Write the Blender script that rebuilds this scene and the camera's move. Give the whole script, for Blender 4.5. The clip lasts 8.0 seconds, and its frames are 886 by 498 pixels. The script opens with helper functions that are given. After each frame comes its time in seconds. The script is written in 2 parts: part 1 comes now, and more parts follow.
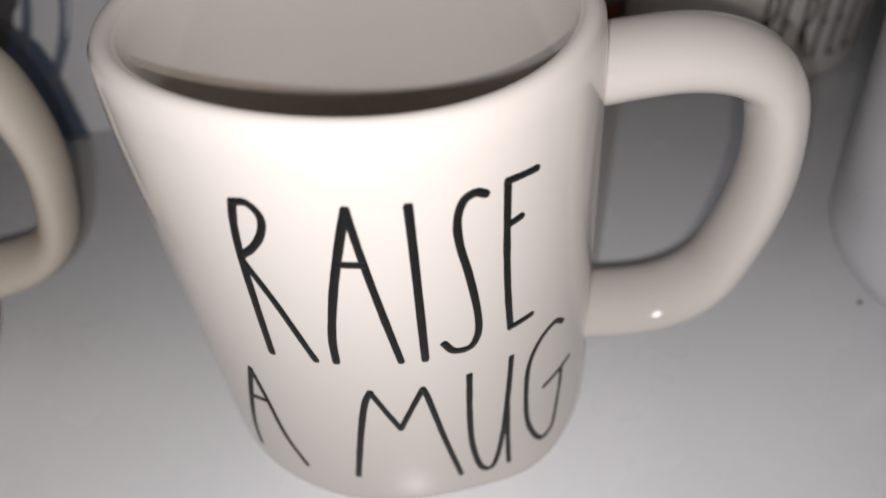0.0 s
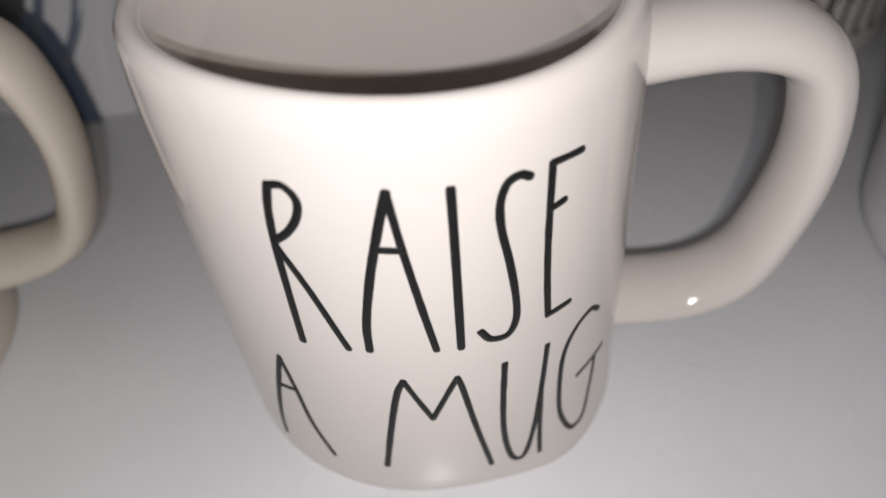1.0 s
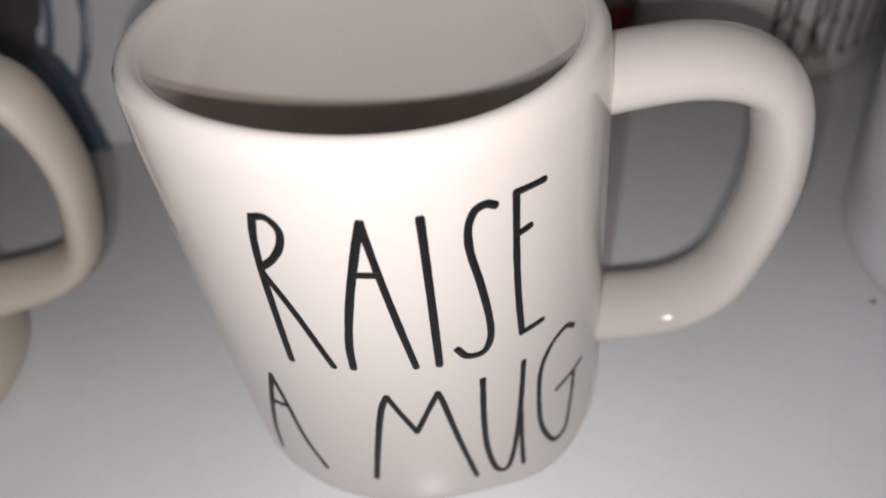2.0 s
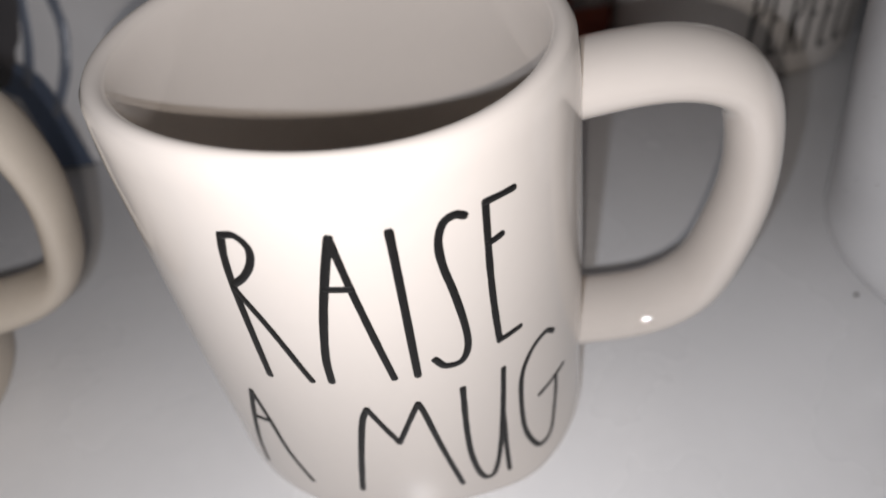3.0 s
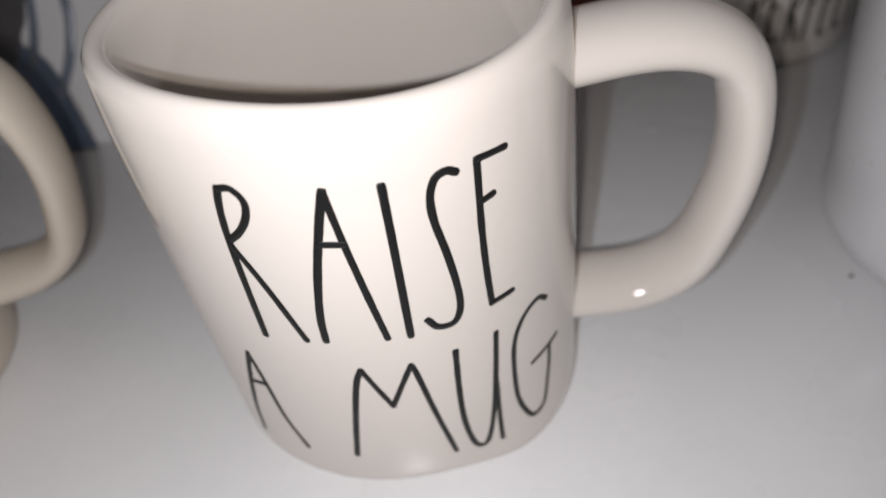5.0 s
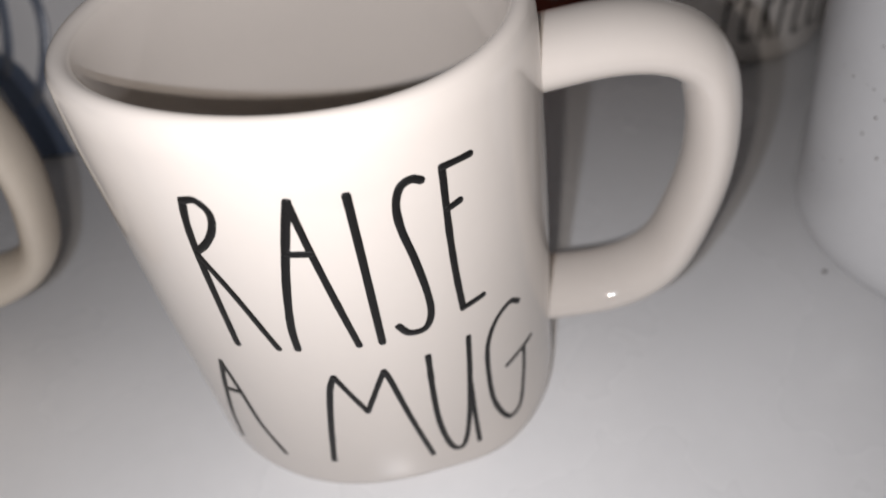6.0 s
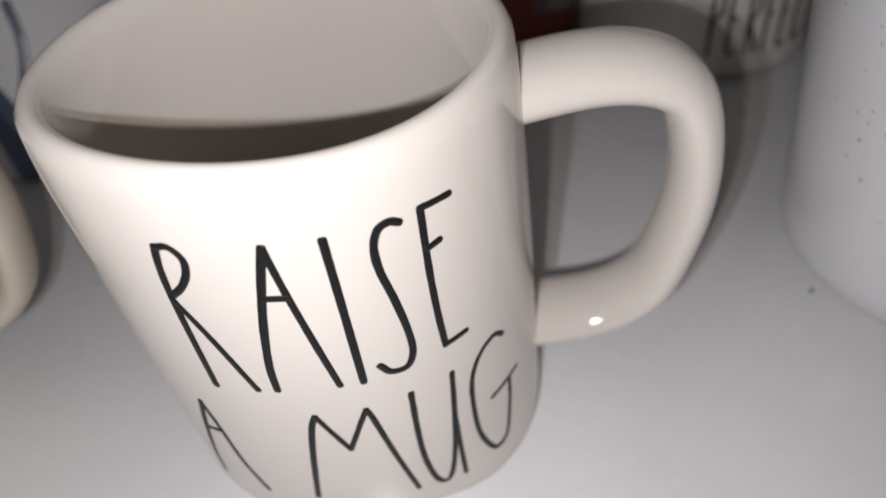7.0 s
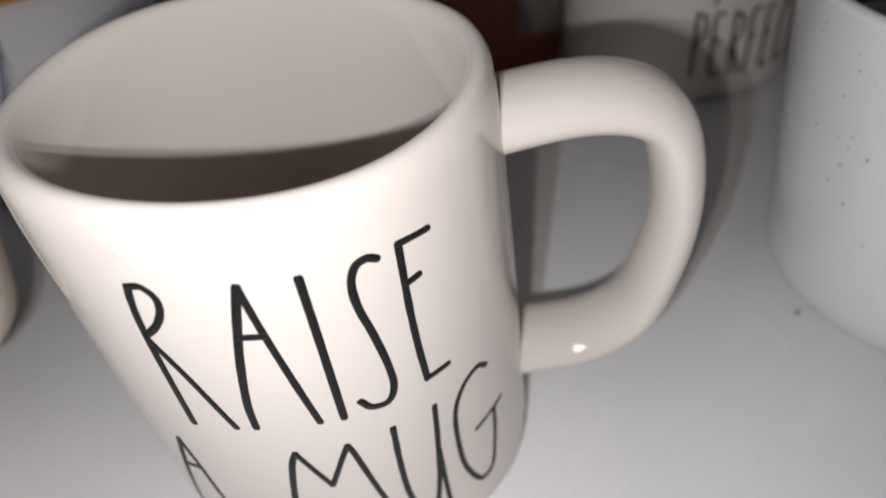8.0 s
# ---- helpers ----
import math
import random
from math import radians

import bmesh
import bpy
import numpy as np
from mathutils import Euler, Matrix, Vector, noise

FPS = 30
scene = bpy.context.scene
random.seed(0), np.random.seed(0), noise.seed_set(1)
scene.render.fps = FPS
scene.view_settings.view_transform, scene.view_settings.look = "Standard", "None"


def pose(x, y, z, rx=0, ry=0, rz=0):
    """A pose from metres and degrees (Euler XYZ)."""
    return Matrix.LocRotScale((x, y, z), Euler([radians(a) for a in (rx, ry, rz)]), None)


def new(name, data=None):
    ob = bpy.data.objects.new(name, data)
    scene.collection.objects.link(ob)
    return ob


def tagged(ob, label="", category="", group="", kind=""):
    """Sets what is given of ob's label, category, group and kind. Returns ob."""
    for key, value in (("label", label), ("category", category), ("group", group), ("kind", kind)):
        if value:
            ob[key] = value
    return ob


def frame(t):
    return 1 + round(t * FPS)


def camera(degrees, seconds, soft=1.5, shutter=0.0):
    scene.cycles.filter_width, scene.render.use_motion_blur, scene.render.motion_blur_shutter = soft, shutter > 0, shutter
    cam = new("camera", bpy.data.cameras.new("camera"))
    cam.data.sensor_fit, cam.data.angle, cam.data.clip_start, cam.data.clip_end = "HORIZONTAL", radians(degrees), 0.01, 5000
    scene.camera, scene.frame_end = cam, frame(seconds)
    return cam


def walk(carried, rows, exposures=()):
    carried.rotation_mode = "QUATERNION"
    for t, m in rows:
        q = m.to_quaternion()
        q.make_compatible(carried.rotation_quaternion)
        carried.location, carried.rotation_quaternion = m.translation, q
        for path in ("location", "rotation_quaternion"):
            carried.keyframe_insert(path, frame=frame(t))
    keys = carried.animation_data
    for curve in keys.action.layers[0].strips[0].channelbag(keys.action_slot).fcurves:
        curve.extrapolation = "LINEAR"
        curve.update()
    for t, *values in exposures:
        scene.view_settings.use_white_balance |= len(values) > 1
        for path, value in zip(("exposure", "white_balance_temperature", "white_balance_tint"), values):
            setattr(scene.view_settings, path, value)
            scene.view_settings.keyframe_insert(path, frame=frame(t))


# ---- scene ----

# ---- camera and walk ----
cam = camera(65.0, 8.0, soft=1.9)
cam.data.dof.use_dof = True
cam.data.dof.focus_distance = 0.122
cam.data.dof.aperture_fstop = 10.5
ROWS = [
    (0.0, -0.0050, -0.1276, 0.1590, 48.28, 0.96, -10.25),
    (0.5, -0.0152, -0.1230, 0.1567, 47.54, 1.33, -10.10),
    (1.0, -0.0100, -0.1238, 0.1562, 47.18, 1.27, -9.98),
    (1.5, -0.0036, -0.1285, 0.1573, 47.36, 1.63, -9.89),
    (1.7, -0.0050, -0.1292, 0.1600, 47.77, 1.96, -9.81),
    (2.8, -0.0007, -0.1301, 0.1644, 48.81, 3.63, -10.75),
    (3.0, -0.0002, -0.1295, 0.1636, 48.46, 3.66, -11.24),
    (3.5, -0.0001, -0.1268, 0.1642, 48.51, 3.88, -11.27),
    (4.0, -0.0029, -0.1242, 0.1634, 48.41, 3.93, -10.99),
    (4.5, -0.0045, -0.1277, 0.1637, 48.73, 3.55, -10.66),
    (4.7, -0.0029, -0.1324, 0.1593, 48.73, 3.55, -10.56),
    (5.8, 0.0045, -0.1387, 0.1593, 48.28, 3.65, -11.69),
    (6.0, 0.0042, -0.1364, 0.1608, 48.33, 3.67, -11.96),
    (6.5, 0.0091, -0.1306, 0.1621, 48.39, 3.68, -12.96),
    (7.0, 0.0077, -0.1315, 0.1640, 48.61, 3.82, -12.94),
    (7.5, 0.0089, -0.1318, 0.1648, 48.87, 3.82, -12.98),
    (8.0, 0.0105, -0.1290, 0.1655, 49.82, 3.78, -13.85),
]
walk(cam, [(t, pose(x, y, z, rx, ry, rz)) for t, x, y, z, rx, ry, rz in ROWS],
     exposures=[(0.0, 0.0), (1.5, -0.02), (3.0, 0.11), (3.5, 0.14), (4.5, 0.09), (6.0, 0.08), (7.0, 0.09), (8.0, 0.15)])

# ---- light: a phone's twin torch beside the lens, and a dim room ----
scene.view_settings.exposure = 0.0
world = bpy.data.worlds.new("dim_room")
world.use_nodes = True
world.node_tree.nodes["Background"].inputs[0].default_value = (1.0, 0.93, 0.85, 1)
world.node_tree.nodes["Background"].inputs[1].default_value = 0.006
scene.world = world


def torch(name, place, watts, radius, colour):
    data = bpy.data.lights.new(name, "POINT")
    data.energy, data.shadow_soft_size, data.color = watts, radius, colour
    new(name, data).location = place


torch("torch_led", (-0.0165, -0.1415, 0.1588), 0.515, 0.0013, (0.905, 0.955, 1.06))
torch("torch_led", (-0.0065, -0.1415, 0.1590), 0.490, 0.0010, (1.03, 0.935, 0.865))


# ---- materials ----
def material(name):
    m = bpy.data.materials.new(name)
    m.use_nodes = True
    return m, m.node_tree.nodes, m.node_tree.links, m.node_tree.nodes["Principled BSDF"]


def surface(name, colour, rough=0.3, vary=0.05, size=20.0, bump=0.0, bump_size=200.0, spec=0.5, rough_vary=0.05, matte=0.0):
    """Two scales of variation in colour, a little in gloss, and fine relief."""
    m, nodes, links, bsdf = material(name)
    where = nodes.new("ShaderNodeTexCoord")
    big, fine = nodes.new("ShaderNodeTexNoise"), nodes.new("ShaderNodeTexNoise")
    big.inputs["Scale"].default_value, fine.inputs["Scale"].default_value = size, size * 14
    big.inputs["Detail"].default_value, fine.inputs["Detail"].default_value = 4, 3
    for n in (big, fine):
        links.new(where.outputs["Object"], n.inputs["Vector"])
    blend = nodes.new("ShaderNodeMath")
    blend.operation = "MULTIPLY_ADD"
    blend.inputs[1].default_value = 0.35
    links.new(fine.outputs["Fac"], blend.inputs[0])
    links.new(big.outputs["Fac"], blend.inputs[2])
    ramp = nodes.new("ShaderNodeValToRGB")
    other = tuple(c * (1 - vary * 3) for c in colour)
    ramp.color_ramp.elements[0].position, ramp.color_ramp.elements[0].color = 0.35, (*other, 1)
    ramp.color_ramp.elements[1].position, ramp.color_ramp.elements[1].color = 0.85, (*colour, 1)
    links.new(blend.outputs[0], ramp.inputs["Fac"])
    links.new(ramp.outputs["Color"], bsdf.inputs["Base Color"])
    gloss = nodes.new("ShaderNodeMapRange")
    gloss.inputs["To Min"].default_value, gloss.inputs["To Max"].default_value = max(0.02, rough - rough_vary), rough + rough_vary
    links.new(big.outputs["Fac"], gloss.inputs["Value"])
    links.new(gloss.outputs["Result"], bsdf.inputs["Roughness"])
    bsdf.inputs["Diffuse Roughness"].default_value = matte
    bsdf.inputs["Specular IOR Level"].default_value = spec
    if bump:
        rough_noise, relief = nodes.new("ShaderNodeTexNoise"), nodes.new("ShaderNodeBump")
        rough_noise.inputs["Scale"].default_value = bump_size
        rough_noise.inputs["Detail"].default_value = 3
        links.new(where.outputs["Object"], rough_noise.inputs["Vector"])
        relief.inputs["Strength"].default_value, relief.inputs["Distance"].default_value = bump, 0.0004
        links.new(rough_noise.outputs["Fac"], relief.inputs["Height"])
        links.new(relief.outputs["Normal"], bsdf.inputs["Normal"])
    return m


CREAM = surface("cream_glaze", (0.668, 0.614, 0.565), rough=0.045, vary=0.012, size=28, bump=0.05, bump_size=45, rough_vary=0.015, matte=0.12)
MATT_CREAM = surface("satin_cream_glaze", (0.78, 0.735, 0.69), rough=0.34, vary=0.02, size=28, bump=0.08, bump_size=50)
TAUPE = surface("warm_grey_glaze", (0.60, 0.53, 0.445), rough=0.48, vary=0.03, size=28, bump=0.10, bump_size=60)
WHITE = surface("cool_white_glaze", (0.74, 0.74, 0.75), rough=0.22, vary=0.02, size=24, bump=0.10, bump_size=60)
INK = surface("black_glaze_ink", (0.010, 0.0095, 0.0095), rough=0.45, vary=0.1, size=90, bump=0.12, bump_size=900, spec=0.22)
SPECKLE = surface("brown_speckle", (0.16, 0.13, 0.115), rough=0.4, vary=0.1, size=300)
SHELF = surface("white_melamine", (0.83, 0.827, 0.83), rough=0.27, vary=0.02, size=14, bump=0.03, bump_size=60, spec=0.55, rough_vary=0.05)
# panel colour lowered below the shelf's white to cut light bounced onto the mugs
PANEL = surface("dimmed_cabinet_panel", (0.52, 0.52, 0.53), rough=0.4, vary=0.03, size=8, bump=0.1, bump_size=120)
PLASTER = surface("pale_plaster", (0.55, 0.53, 0.50), rough=0.7, vary=0.04, size=3, bump=0.2, bump_size=90)
NAVY = surface("slate_blue_glaze", (0.145, 0.19, 0.285), rough=0.25, vary=0.08, size=60)
FADED = surface("faded_blue_glaze", (0.19, 0.215, 0.27), rough=0.25, vary=0.08, size=60)
CHARCOAL = surface("charcoal_stand_in", (0.10, 0.095, 0.098), rough=0.3, vary=0.08, size=60)
PORCELAIN = surface("grey_white_porcelain", (0.76, 0.75, 0.75), rough=0.06, vary=0.03, size=24, rough_vary=0.02)
BLACK = surface("black_plastic", (0.010, 0.010, 0.011), rough=0.35, vary=0.1, size=60)
BAMBOO = surface("bamboo", (0.58, 0.23, 0.03), rough=0.45, vary=0.08, size=40, bump=0.2, bump_size=300)
RED = surface("dark_red_card", (0.27, 0.060, 0.032), rough=0.5, vary=0.08, size=30, bump=0.15, bump_size=500)
LABEL = surface("pale_grey_card", (0.30, 0.262, 0.25), rough=0.5, vary=0.04, size=30)
CRUMB = surface("brown_crumb", (0.05, 0.035, 0.03), rough=0.8, vary=0.2, size=900)


# ---- mesh helpers ----
def mesh_object(name, bm, mat, parent=None, label="", smooth=True):
    bmesh.ops.recalc_face_normals(bm, faces=bm.faces)
    data = bpy.data.meshes.new(name)
    bm.to_mesh(data)
    bm.free()
    for p in data.polygons:
        p.use_smooth = smooth
    data.materials.append(mat)
    ob = new(name, data)
    ob.parent = parent
    if label:
        tagged(ob, label)
    return ob


def part(name, bm, mat, parent, label=""):
    return mesh_object(name, bm, mat, parent, label)


def box_bm(x0, y0, z0, x1, y1, z1, bevel=0.0, segments=2):
    bm = bmesh.new()
    bmesh.ops.create_cube(bm, size=1.0, matrix=Matrix.LocRotScale(((x0 + x1) / 2, (y0 + y1) / 2, (z0 + z1) / 2), None, (x1 - x0, y1 - y0, z1 - z0)))
    if bevel:
        bmesh.ops.bevel(bm, geom=bm.edges[:], offset=bevel, segments=segments, affect="EDGES", profile=0.5)
    return bm


def lathe_bm(profile, turns=128, lean=(0.0, 0.0), top=0.0, swell=lambda a, z: 1.0, lift=lambda a, z: 0.0):
    """Turns a profile of (radius, height) round the z axis; a height below top shifts by lean. swell and lift: the hand-made unevenness."""
    bm = bmesh.new()
    rings = []
    for r, z in profile:
        cx, cy = lean[0] * (z - top), lean[1] * (z - top)
        if r < 1e-6:
            rings.append([bm.verts.new((cx, cy, z))])
        else:
            rings.append([bm.verts.new((cx + r * swell(a, z) * math.sin(a), cy - r * swell(a, z) * math.cos(a), z + lift(a, z))) for a in (2 * math.pi * i / turns - math.pi for i in range(turns))])
    for a, b in zip(rings, rings[1:]):
        for i in range(turns):
            j = (i + 1) % turns
            if len(a) == 1:
                bm.faces.new((a[0], b[i], b[j]))
            elif len(b) == 1:
                bm.faces.new((a[i], b[0], a[j]))
            else:
                bm.faces.new((a[i], b[i], b[j], a[j]))
    return bm


def smooth_line(points, steps=10):
    """A Catmull-Rom line through the points."""
    p = [Vector(q) for q in points]
    p = [2 * p[0] - p[1], *p, 2 * p[-1] - p[-2]]
    out = []
    for a, b, c, d in zip(p, p[1:], p[2:], p[3:]):
        for i in range(steps):
            u = i / steps
            out.append(0.5 * (2 * b + (c - a) * u + (2 * a - 5 * b + 4 * c - d) * u * u + (3 * b - a - 3 * c + d) * u ** 3))
    return out + [p[-2]]


def eased(line, times):
    """The same line with its bends rounded."""
    for _ in range(times):
        line = [line[0]] + [(a + 2 * b + c) / 4 for a, b, c in zip(line, line[1:], line[2:])] + [line[-1]]
    return line


def mug_profile(radius, height, foot, wall=0.0042, floor=0.006, edge=0.0022):
    """Outside from the foot up, over a rounded rim and down the inside. radius: a function of the height."""
    out = [(0.0, 0.0022), (radius(0) - foot - 0.0035, 0.0022), (radius(0) - foot - 0.0022, 0.0)]
    c = radius(foot) - foot
    out += [(c + foot * math.sin(a), foot - foot * math.cos(a)) for a in (math.pi / 2 * i / 8 for i in range(9))]
    out += [(radius(z), z) for z in (foot + (height - edge - foot) * i / 22 for i in range(1, 23))]
    c = radius(height) - edge
    out += [(c + edge * math.cos(a), height - edge + edge * math.sin(a)) for a in (math.pi * i / 12 for i in range(1, 12))]
    low, lip = height - 0.032, radius(height) - 2 * edge

    def inner(z):
        up = max(0.0, (z - low) / (height - edge - low))
        up = up * up * (3 - 2 * up)
        return (radius(z) - wall - 0.0006) * (1 - up) + lip * up

    out += [(inner(z), z) for z in (height - edge - (height - edge - 0.012 - floor) * i / 26 for i in range(1, 27))]
    c = inner(floor + 0.012) - 0.012
    out += [(c + 0.012 * math.cos(a), floor + 0.012 - 0.012 * math.sin(a)) for a in (math.pi / 2 * i / 6 for i in range(1, 7))]
    return out + [(0.0, floor)]


def tube_bm(line, bar, y=0.0, sides=56):
    """A bar of oval section along a line of (x, z) in an upright plane at y. bar(u): half its thickness, u from 0 to 1 along it."""
    bm = bmesh.new()
    rings, n = [], len(line)
    for i, p in enumerate(line):
        d = (line[min(i + 1, n - 1)] - line[max(i - 1, 0)]).normalized()
        side, r = Vector((d[1], -d[0])), bar(i / (n - 1))
        ring = []
        for k in range(sides):
            a = 2 * math.pi * k / sides
            q = p + side * r * math.cos(a)
            ring.append(bm.verts.new((q[0], y + (r + 0.0050) * math.sin(a), q[1])))
        rings.append(ring)
    for a, b in zip(rings, rings[1:]):
        for k in range(sides):
            j = (k + 1) % sides
            bm.faces.new((a[k], a[j], b[j], b[k]))
    bm.faces.new(rings[0])
    bm.faces.new(rings[-1])
    return bm


def stroke_into(bm, line, on, width, proud):
    """Lays one brush stroke on a round wall. line: angle and height; on(angle, height, lift) gives the place."""
    n = len(line)
    flat = [Vector((p[0] * 0.0485, p[1])) for p in line]
    half = width / 2
    sections = []
    for i in range(n):
        d = (flat[min(i + 1, n - 1)] - flat[max(i - 1, 0)]).normalized()
        side = Vector((-d[1], d[0]))
        w = half * (1 + 0.10 * noise.noise(Vector((flat[i][0] * 300, flat[i][1] * 300, n))))
        if i == 0:
            for back, s in ((0.9, 0.45), (0.55, 0.85)):
                sections.append((flat[0] - d * half * back, side, w * s))
        sections.append((flat[i], side, w))
        if i == n - 1:
            for back, s in ((0.55, 0.85), (0.9, 0.45)):
                sections.append((flat[-1] + d * half * back, side, w * s))
    cols = max(2, int(width / 0.0015))
    across = [(-1, -0.0001)] + [(-0.88 + 1.76 * k / (cols - 1), proud) for k in range(cols)] + [(1, -0.0001)]
    rows = []
    for c, side, w in sections:
        rows.append([bm.verts.new(on((c[0] + side[0] * w * s) / 0.0485, c[1] + side[1] * w * s, lift)) for s, lift in across])
    for a, b in zip(rows, rows[1:]):
        for k in range(len(across) - 1):
            bm.faces.new((a[k], a[k + 1], b[k + 1], b[k]))


# ---- the cabinet ----
tagged(mesh_object("shelf", box_bm(-0.36, -0.175, -0.018, 0.46, 0.31, 0.0, 0.0012), SHELF), "glossy white melamine cabinet shelf under the mugs", "shelf", kind="structure")
tagged(mesh_object("wall_back", box_bm(-0.36, 0.312, -0.30, 0.46, 0.324, 0.42), PANEL), "plain back panel of the cabinet, greyed to cut bounced light", "wall", kind="structure")
tagged(mesh_object("wall_left", box_bm(-0.380, -0.175, -0.30, -0.362, 0.324, 0.42), PANEL), "plain side panel of the cabinet, greyed to cut bounced light", "wall", kind="structure")
tagged(mesh_object("wall_right", box_bm(0.462, -0.175, -0.30, 0.480, 0.324, 0.42), PANEL), "plain side panel of the cabinet, greyed to cut bounced light", "wall", kind="structure")
# unseen; added to close the cabinet, set high to weaken its bounced light
tagged(mesh_object("ceiling", box_bm(-0.36, -0.175, 0.42, 0.46, 0.31, 0.438), PANEL), "unseen greyed panel added to close the cabinet above", "ceiling", kind="structure")
tagged(mesh_object("wall_room", box_bm(-1.60, -1.52, -1.20, 1.60, -1.50, 1.30), PLASTER), "plain pale wall across the dim room", "wall", kind="structure")
tagged(mesh_object("wall_kitchen", box_bm(-1.60, 0.3242, -1.20, 1.60, 0.346, 1.30), PLASTER), "plain pale wall on which the cabinet hangs", "wall", kind="structure")
tagged(mesh_object("floor", box_bm(-1.60, -1.50, -1.22, 1.60, 0.346, -1.20), PLASTER), "plain pale floor of the dim room", "floor", kind="structure")

# ---- the lettered mug ----
MUG_H = 0.1097
LEAN = (-0.0546, -0.0319)


def mug_radius(z):
    roll = max(0.0, (z - MUG_H + 0.014) / 0.014)
    return 0.047 - 0.0167 * (z - MUG_H) - 0.2125 * (z - MUG_H) * z - 0.0010 * roll * roll


def foot_swell(angle, z):
    """The foot is a little flat in front and fuller at both sides of that, most at one corner."""
    near = max(0.0, 1 - z / 0.026) ** 2
    side = 0.055 * math.exp(-((angle - 0.80) / 0.38) ** 2) + 0.010 * math.exp(-((angle + 0.95) / 0.35) ** 2)
    side += 0.050 * math.exp(-((angle - 0.50) / 0.25) ** 2)
    return 1 + near * (side - 0.034 * math.exp(-((angle - 0.05) / 0.42) ** 2))


def rim_lift(angle, z):
    near = max(0.0, (z - MUG_H + 0.020) / 0.020) ** 2
    return near * (-0.0007 * math.sin(3 * (angle + 0.05)) - 0.0006 * max(0.0, math.cos(angle)) ** 2)


def on_mug(angle, z, lift):
    r = mug_radius(z) * foot_swell(angle, z) + lift
    return (LEAN[0] * (z - MUG_H) + r * math.sin(angle), LEAN[1] * (z - MUG_H) - r * math.cos(angle), z)


HANDLE = [(0.0450, 0.0927), (0.0659, 0.0965), (0.0814, 0.0923), (0.0868, 0.0782), (0.0879, 0.0637), (0.0858, 0.0495), (0.0812, 0.0354), (0.0691, 0.0268), (0.0492, 0.0239)]


def handle_bar(u):
    return 0.00535 + 0.00534 * (u - 0.5) ** 2 - 0.00072 * (u - 0.5) + 0.0004 * math.exp(-((u - 0.2) / 0.13) ** 2)


STROKES = [
    ("R", [[(-0.511, 95.8), (-0.533, 91.0), (-0.548, 83.7), (-0.555, 71.7), (-0.559, 59.6)], [(-0.511, 95.8), (-0.459, 96.1), (-0.424, 93.8), (-0.438, 90.4), (-0.484, 87.0), (-0.545, 84.3)], [(-0.548, 83.7), (-0.463, 73.8), (-0.374, 60.2)]]),
    ("A", [[(-0.143, 95.9), (-0.181, 89.7), (-0.239, 78.8), (-0.284, 67.5), (-0.294, 60.4)], [(-0.143, 95.9), (-0.119, 84.9), (-0.084, 71.7), (-0.051, 60.2)], [(-0.199, 85.0), (-0.120, 84.7)]]),
    ("I", [[(0.052, 95.4), (0.048, 81.2), (0.040, 59.8)]]),
    ("S", [[(0.314, 94.3), (0.280, 95.1), (0.235, 94.3), (0.208, 90.9), (0.209, 85.7), (0.235, 78.3), (0.257, 69.6), (0.257, 63.6), (0.222, 60.1), (0.154, 60.3), (0.118, 62.9)]]),
    ("E", [[(0.402, 95.1), (0.391, 81.4), (0.391, 70.6), (0.399, 60.8)], [(0.402, 95.1), (0.468, 95.0), (0.529, 94.9)], [(0.402, 86.3), (0.456, 86.8)], [(0.399, 60.8), (0.506, 61.0)]]),
    ("A", [[(-0.722, 50.2), (-0.808, 37.0), (-0.886, 23.7), (-0.915, 14.0)], [(-0.722, 50.2), (-0.694, 41.1), (-0.665, 28.2), (-0.598, 17.5)], [(-0.796, 38.5), (-0.693, 39.9)]]),
    ("M", [[(-0.337, 18.8), (-0.277, 35.3), (-0.228, 46.8), (-0.193, 51.3)], [(-0.193, 51.3), (-0.150, 45.2), (-0.100, 38.4)], [(-0.100, 38.4), (-0.030, 46.4), (0.014, 51.1)], [(0.014, 51.1), (0.030, 47.6), (0.075, 32.8), (0.135, 15.7)]]),
    ("U", [[(0.207, 51.6), (0.196, 38.4), (0.198, 27.5), (0.223, 18.3), (0.258, 14.3), (0.304, 15.3), (0.348, 24.5), (0.381, 38.5), (0.403, 51.6)], [(0.381, 38.5), (0.380, 13.3)]]),
    ("G", [[(0.722, 50.5), (0.660, 52.8), (0.567, 51.2), (0.501, 45.6), (0.485, 36.4), (0.497, 25.0), (0.546, 16.6), (0.597, 13.8), (0.678, 15.6), (0.730, 24.6), (0.743, 32.6)], [(0.603, 33.2), (0.702, 33.7), (0.813, 34.1)]]),
]


def lettered_mug():
    mug = tagged(new("mug"), "cream glazed mug lettered RAISE A MUG in thin black capitals", "mug")
    part("body", lathe_bm(mug_profile(mug_radius, MUG_H, 0.0085), 180, LEAN, MUG_H, foot_swell, rim_lift), CREAM, mug)
    part("handle", tube_bm(eased(smooth_line(HANDLE), 14), handle_bar, 0.0055), CREAM, mug).matrix_basis = pose(0, 0, 0, 0, 0, -13.5)
    for n, (glyph, strokes) in enumerate(STROKES):
        bm, thin = bmesh.new(), 0.0017 if n < 5 else 0.0015
        for i, line in enumerate(strokes):
            stroke_into(bm, smooth_line([(a, z / 1000) for a, z in line], 8), on_mug, thin if i == 0 else thin * 0.9, 0.00008 + 0.000012 * i)
        part("letter", bm, INK, mug, "black hand-drawn letter " + glyph)
    return mug


lettered_mug()


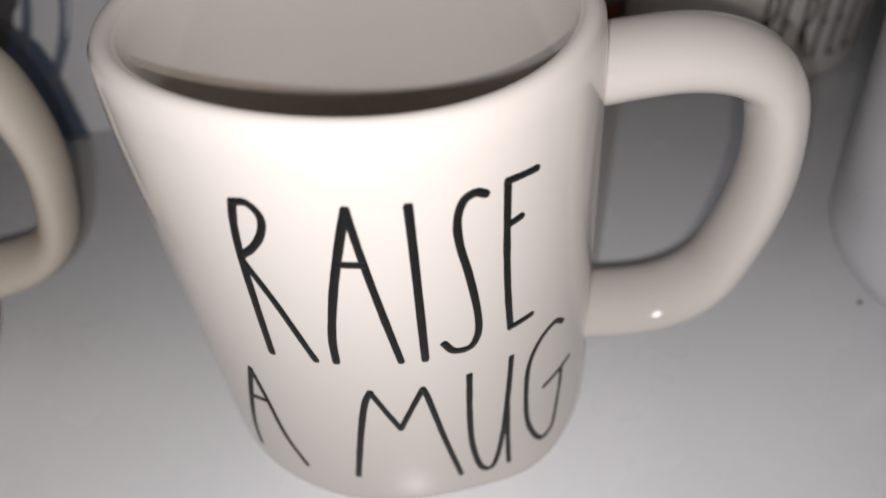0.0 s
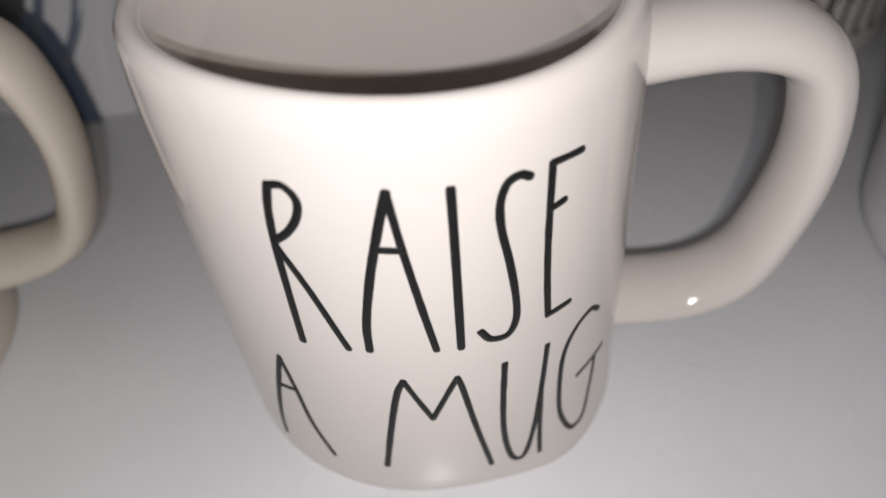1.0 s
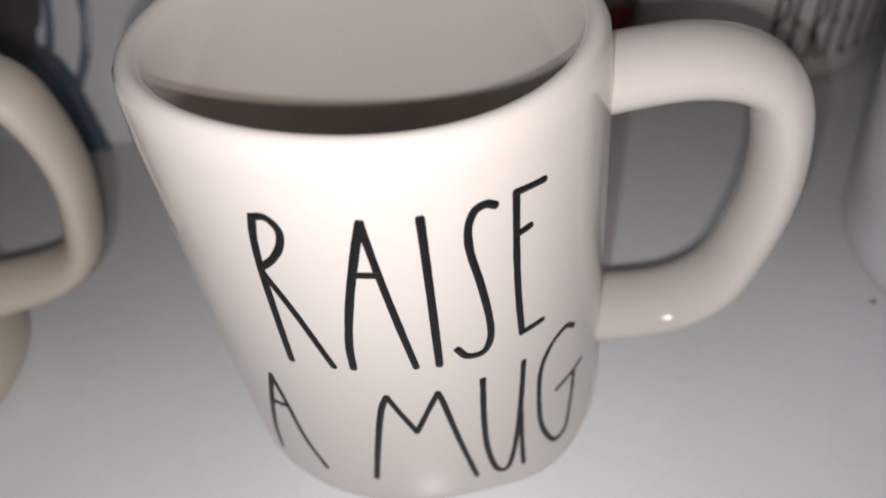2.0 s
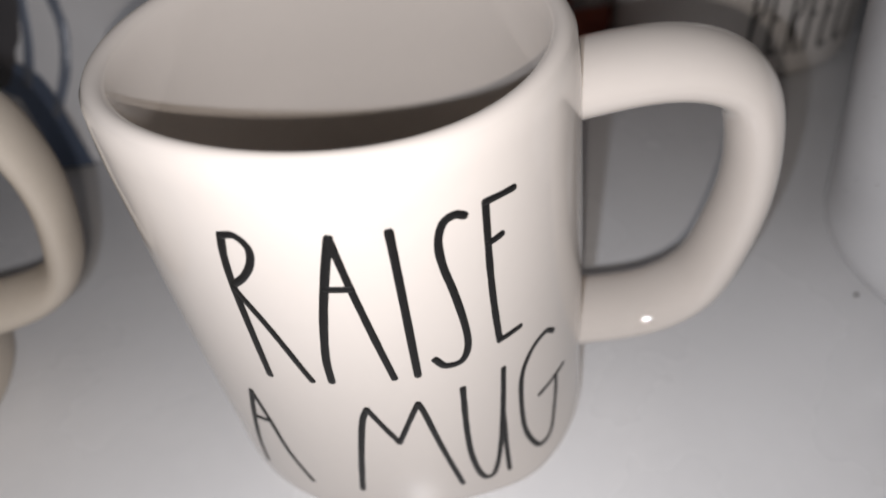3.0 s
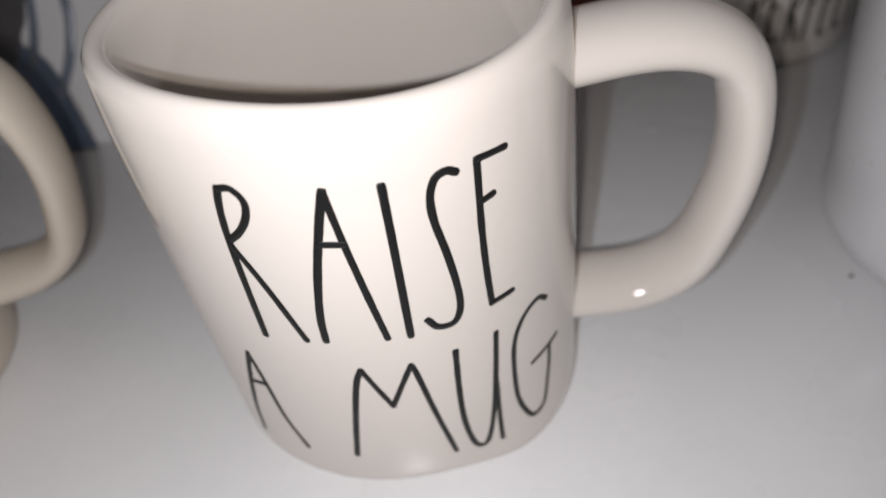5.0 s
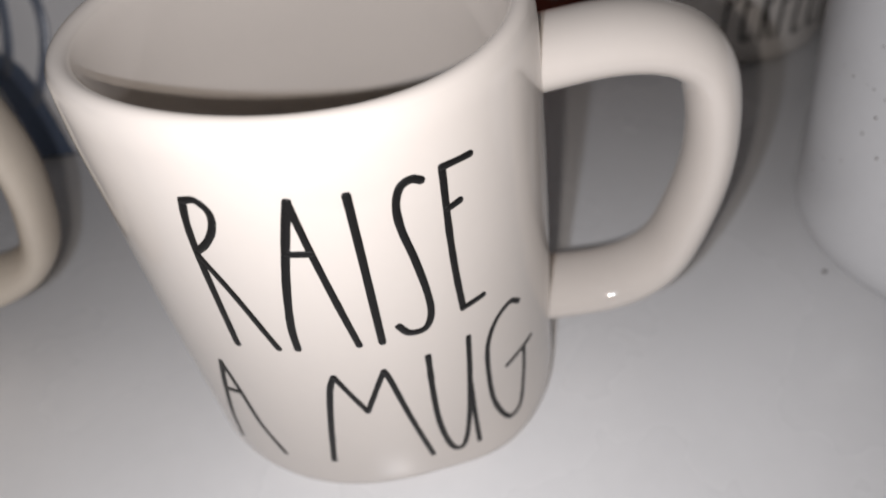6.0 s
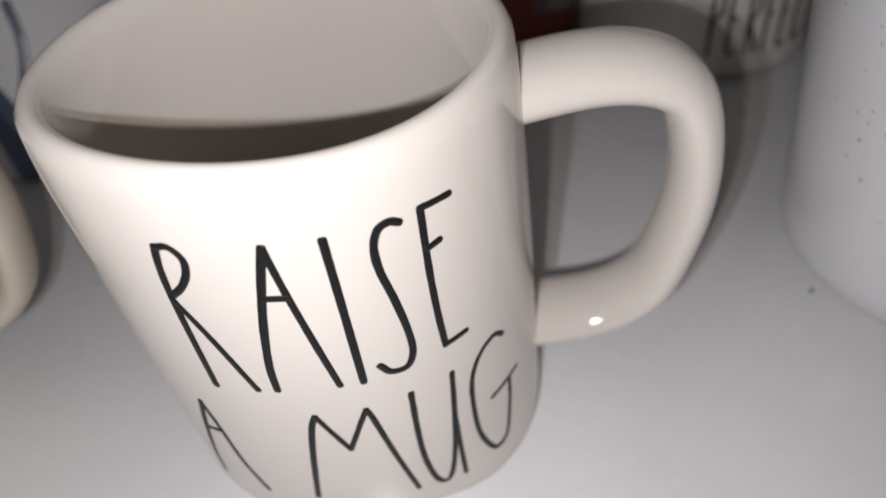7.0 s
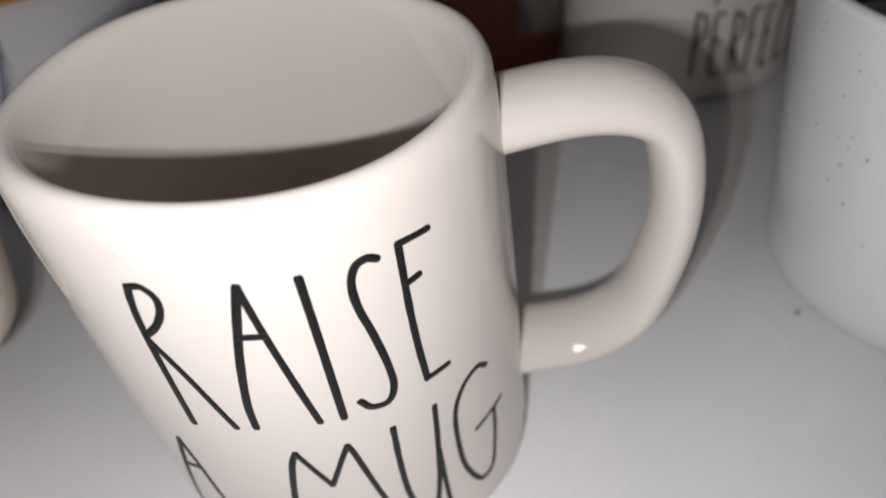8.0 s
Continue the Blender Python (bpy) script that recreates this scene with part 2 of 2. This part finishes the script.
# ---- the other mugs ----
def plain_mug(label, centre, turn, radius, height, foot, mat, handle=True):
    mug = tagged(new("mug"), label, "mug")
    mug.matrix_basis = pose(*centre, 0, 0, 0, turn)
    part("body", lathe_bm(mug_profile(radius, height, foot), 112), mat, mug)
    if handle:
        line = [(0.878 * x + 0.0101, 0.869 * z + 0.0094) for x, z in HANDLE]
        line[0], line[-1] = (line[0][0] - 0.002, line[0][1]), (line[-1][0] - 0.003, line[-1][1])
        part("handle", tube_bm(eased(smooth_line(line), 14), lambda u: 0.869 * handle_bar(u)), mat, mug)
    return mug


plain_mug("plain warm grey glazed mug beside the lettered mug", (-0.1642, 0.0265), 1.9, lambda z: 1.048 * mug_radius(z), MUG_H, 0.0057, TAUPE)

# a mug with word strokes behind, and its unit letters
GLYPHS = {
    "P": [[(0, 0), (0.05, 0.5), (0.1, 1)], [(0.1, 1), (0.55, 0.95), (0.6, 0.7), (0.06, 0.5)]],
    "E": [[(0.5, 0.98), (0.05, 0.96), (0.0, 0.5), (0.02, 0.02), (0.5, 0.05)], [(0.02, 0.55), (0.32, 0.57)]],
    "R": [[(0, 0), (0.02, 0.5), (0.05, 1)], [(0.05, 1), (0.55, 0.9), (0.5, 0.65), (0.03, 0.5)], [(0.1, 0.5), (0.6, 0)]],
    "F": [[(0.0, 0), (0.02, 0.5), (0.05, 0.97), (0.55, 1)], [(0.02, 0.55), (0.35, 0.58)]],
    "C": [[(0.6, 0.9), (0.3, 1), (0.05, 0.6), (0.05, 0.25), (0.25, 0.02), (0.6, 0.1)]],
    "T": [[(0.3, 0), (0.3, 0.5), (0.3, 1)], [(0, 1), (0.3, 1), (0.6, 1)]],
}


def worded_mug():
    radius = lambda z: 0.0560 - 0.012 * (z - 0.1097) - 0.20 * (z - 0.1097) * z
    mug = plain_mug("cream glazed mug lettered PERFECT in black, standing at the back", (0.2010, 0.1850), 0, radius, 0.1150, 0.006, MATT_CREAM, handle=False)

    def on(angle, z, lift):
        r = radius(z) + lift
        return (r * math.sin(angle), -r * math.cos(angle), z)

    for i, glyph in enumerate("PERFECT"):
        bm = bmesh.new()
        left = -0.0203 + 0.0082 * i
        for line in GLYPHS[glyph]:
            pts = [((left + 0.0074 * u - 0.0016 * v) / 0.0560, 0.0138 + 0.0290 * v) for u, v in line]
            stroke_into(bm, smooth_line(pts, 6), on, 0.0015, 0.00012)
        part("letter", bm, INK, mug, "black hand-drawn letter " + glyph)
    bm = bmesh.new()
    stroke_into(bm, smooth_line([(-0.262, 0.0472), (-0.258, 0.052), (-0.254, 0.060)], 6), on, 0.0015, 0.00012)
    part("bar", bm, INK, mug, "black bar of a word above")
    return mug


worded_mug()


def speckled_mug():
    radius = lambda z: 0.0491 + 0.1042 * z
    mug = plain_mug("cool white mug with tiny brown speckles and a black inside", (0.1930, -0.0004), 0, radius, 0.1000, 0.0183, WHITE, handle=False)
    rng = random.Random(4)
    known = [(-84.6, 87.0), (-87.2, 79.2), (-86.2, 68.0), (-81.9, 70.4), (-82.1, 66.9), (-76.5, 66.4), (-83.3, 61.2), (-85.9, 54.9), (-79.4, 50.8), (-99.1, 90.9), (-98.4, 93.2), (-94.4, 67.6)]
    spots = [(math.radians(a), z / 1000, rng.uniform(0.0003, 0.00046)) for a, z in known]
    spots += [(rng.uniform(-2.6, 2.6), rng.uniform(0.02, 0.096), rng.uniform(0.00012, 0.0003)) for _ in range(170)]
    bm = bmesh.new()
    for a, z, size in spots:
        r = radius(z) + 0.00005
        mat = Matrix.Translation((r * math.sin(a), -r * math.cos(a), z)) @ Matrix.Rotation(a, 4, "Z") @ Matrix.Diagonal((size, size * 0.25, size * rng.uniform(0.8, 1.2), 1))
        bmesh.ops.create_icosphere(bm, subdivisions=1, radius=1.0, matrix=mat)
    tagged(part("speckles", bm, SPECKLE, mug, "tiny brown glaze speckles"), kind="stuff")
    lining = [(radius(z) - 0.0044, z) for z in (0.0945, 0.07, 0.045, 0.024)] + [(0.03, 0.0075), (0.0, 0.0072)]
    part("lining", lathe_bm(lining, 96), BLACK, mug, "black glazed inside")
    return mug


speckled_mug()


def canister():
    """A wide-footed vessel that leans inwards, with navy brush lines and a wooden lid."""
    can = tagged(new("canister"), "white ceramic canister with navy brush lines and a bamboo lid", "canister")
    can.matrix_basis = pose(-0.112, 0.226, 0)
    radius = lambda z: 0.0800 - 0.42 * z
    part("body", lathe_bm(mug_profile(radius, 0.0736, 0.004), 128), PORCELAIN, can)
    part("lid", lathe_bm([(0, 0.0739), (0.0500, 0.0739), (0.0520, 0.0756), (0.0520, 0.0846), (0.0505, 0.0861), (0.0, 0.0861)], 96), BAMBOO, can, "orange bamboo lid")

    def on(angle, z, lift):
        r = radius(max(z, 0.0015)) + lift
        return (r * math.sin(angle), -r * math.cos(angle), max(z, 0.0015))

    brush = [
        (0.0150, [(-0.37, 37.8), (-0.225, 33.6), (-0.149, 22.5), (-0.104, 12.3), (-0.06, 2.0)]),
        (0.0042, [(-0.129, 66.0), (-0.15, 52.8), (-0.19, 42.1), (-0.227, 34.8)]),
        (0.0042, [(0.085, 66.0), (0.098, 53.9), (0.059, 43.9), (0.003, 34.8), (-0.096, 23.1)]),
        # charcoal patch on the wall, standing in for a dark object at the left
        (0.0220, [(-0.345, 66.0), (-0.40, 55.6), (-0.46, 43.1)]),
    ]
    for i, (width, line) in enumerate(brush):
        bm = bmesh.new()
        stroke_into(bm, smooth_line([(a * radius(z / 1000) / 0.0485, z / 1000) for a, z in line], 8), lambda q, z, lift: on(q * 0.0485 / radius(z), z, lift), width, 0.00015 + 0.00003 * i)
        part("brush_line", bm, (NAVY, FADED, FADED, CHARCOAL)[i], can, "broad charcoal patch standing in for a dark object" if i == 3 else "dark slate blue brush line")
    return can


canister()


def red_carton():
    box = tagged(new("carton"), "dark red cardboard carton with a pale label, behind the mugs", "carton")
    part("body", box_bm(0.060, 0.192, 0.0, 0.141, 0.262, 0.13, 0.0008), RED, box)
    part("label", box_bm(0.1190, 0.1914, 0.019, 0.1405, 0.1919, 0.10), LABEL, box, "pale grey paper label")
    return box


red_carton()

# ---- small things ----
bm = bmesh.new()
bmesh.ops.create_icosphere(bm, subdivisions=2, radius=0.0008, matrix=Matrix.Translation((0.1470, -0.0020, 0.0004)) @ Matrix.Diagonal((1, 0.8, 0.5, 1)))
for v in bm.verts:
    v.co += Vector(noise.noise_vector(v.co * 3000)) * 0.00012
tagged(mesh_object("crumb", bm, CRUMB), "small brown crumb lying on the white shelf", "crumb")
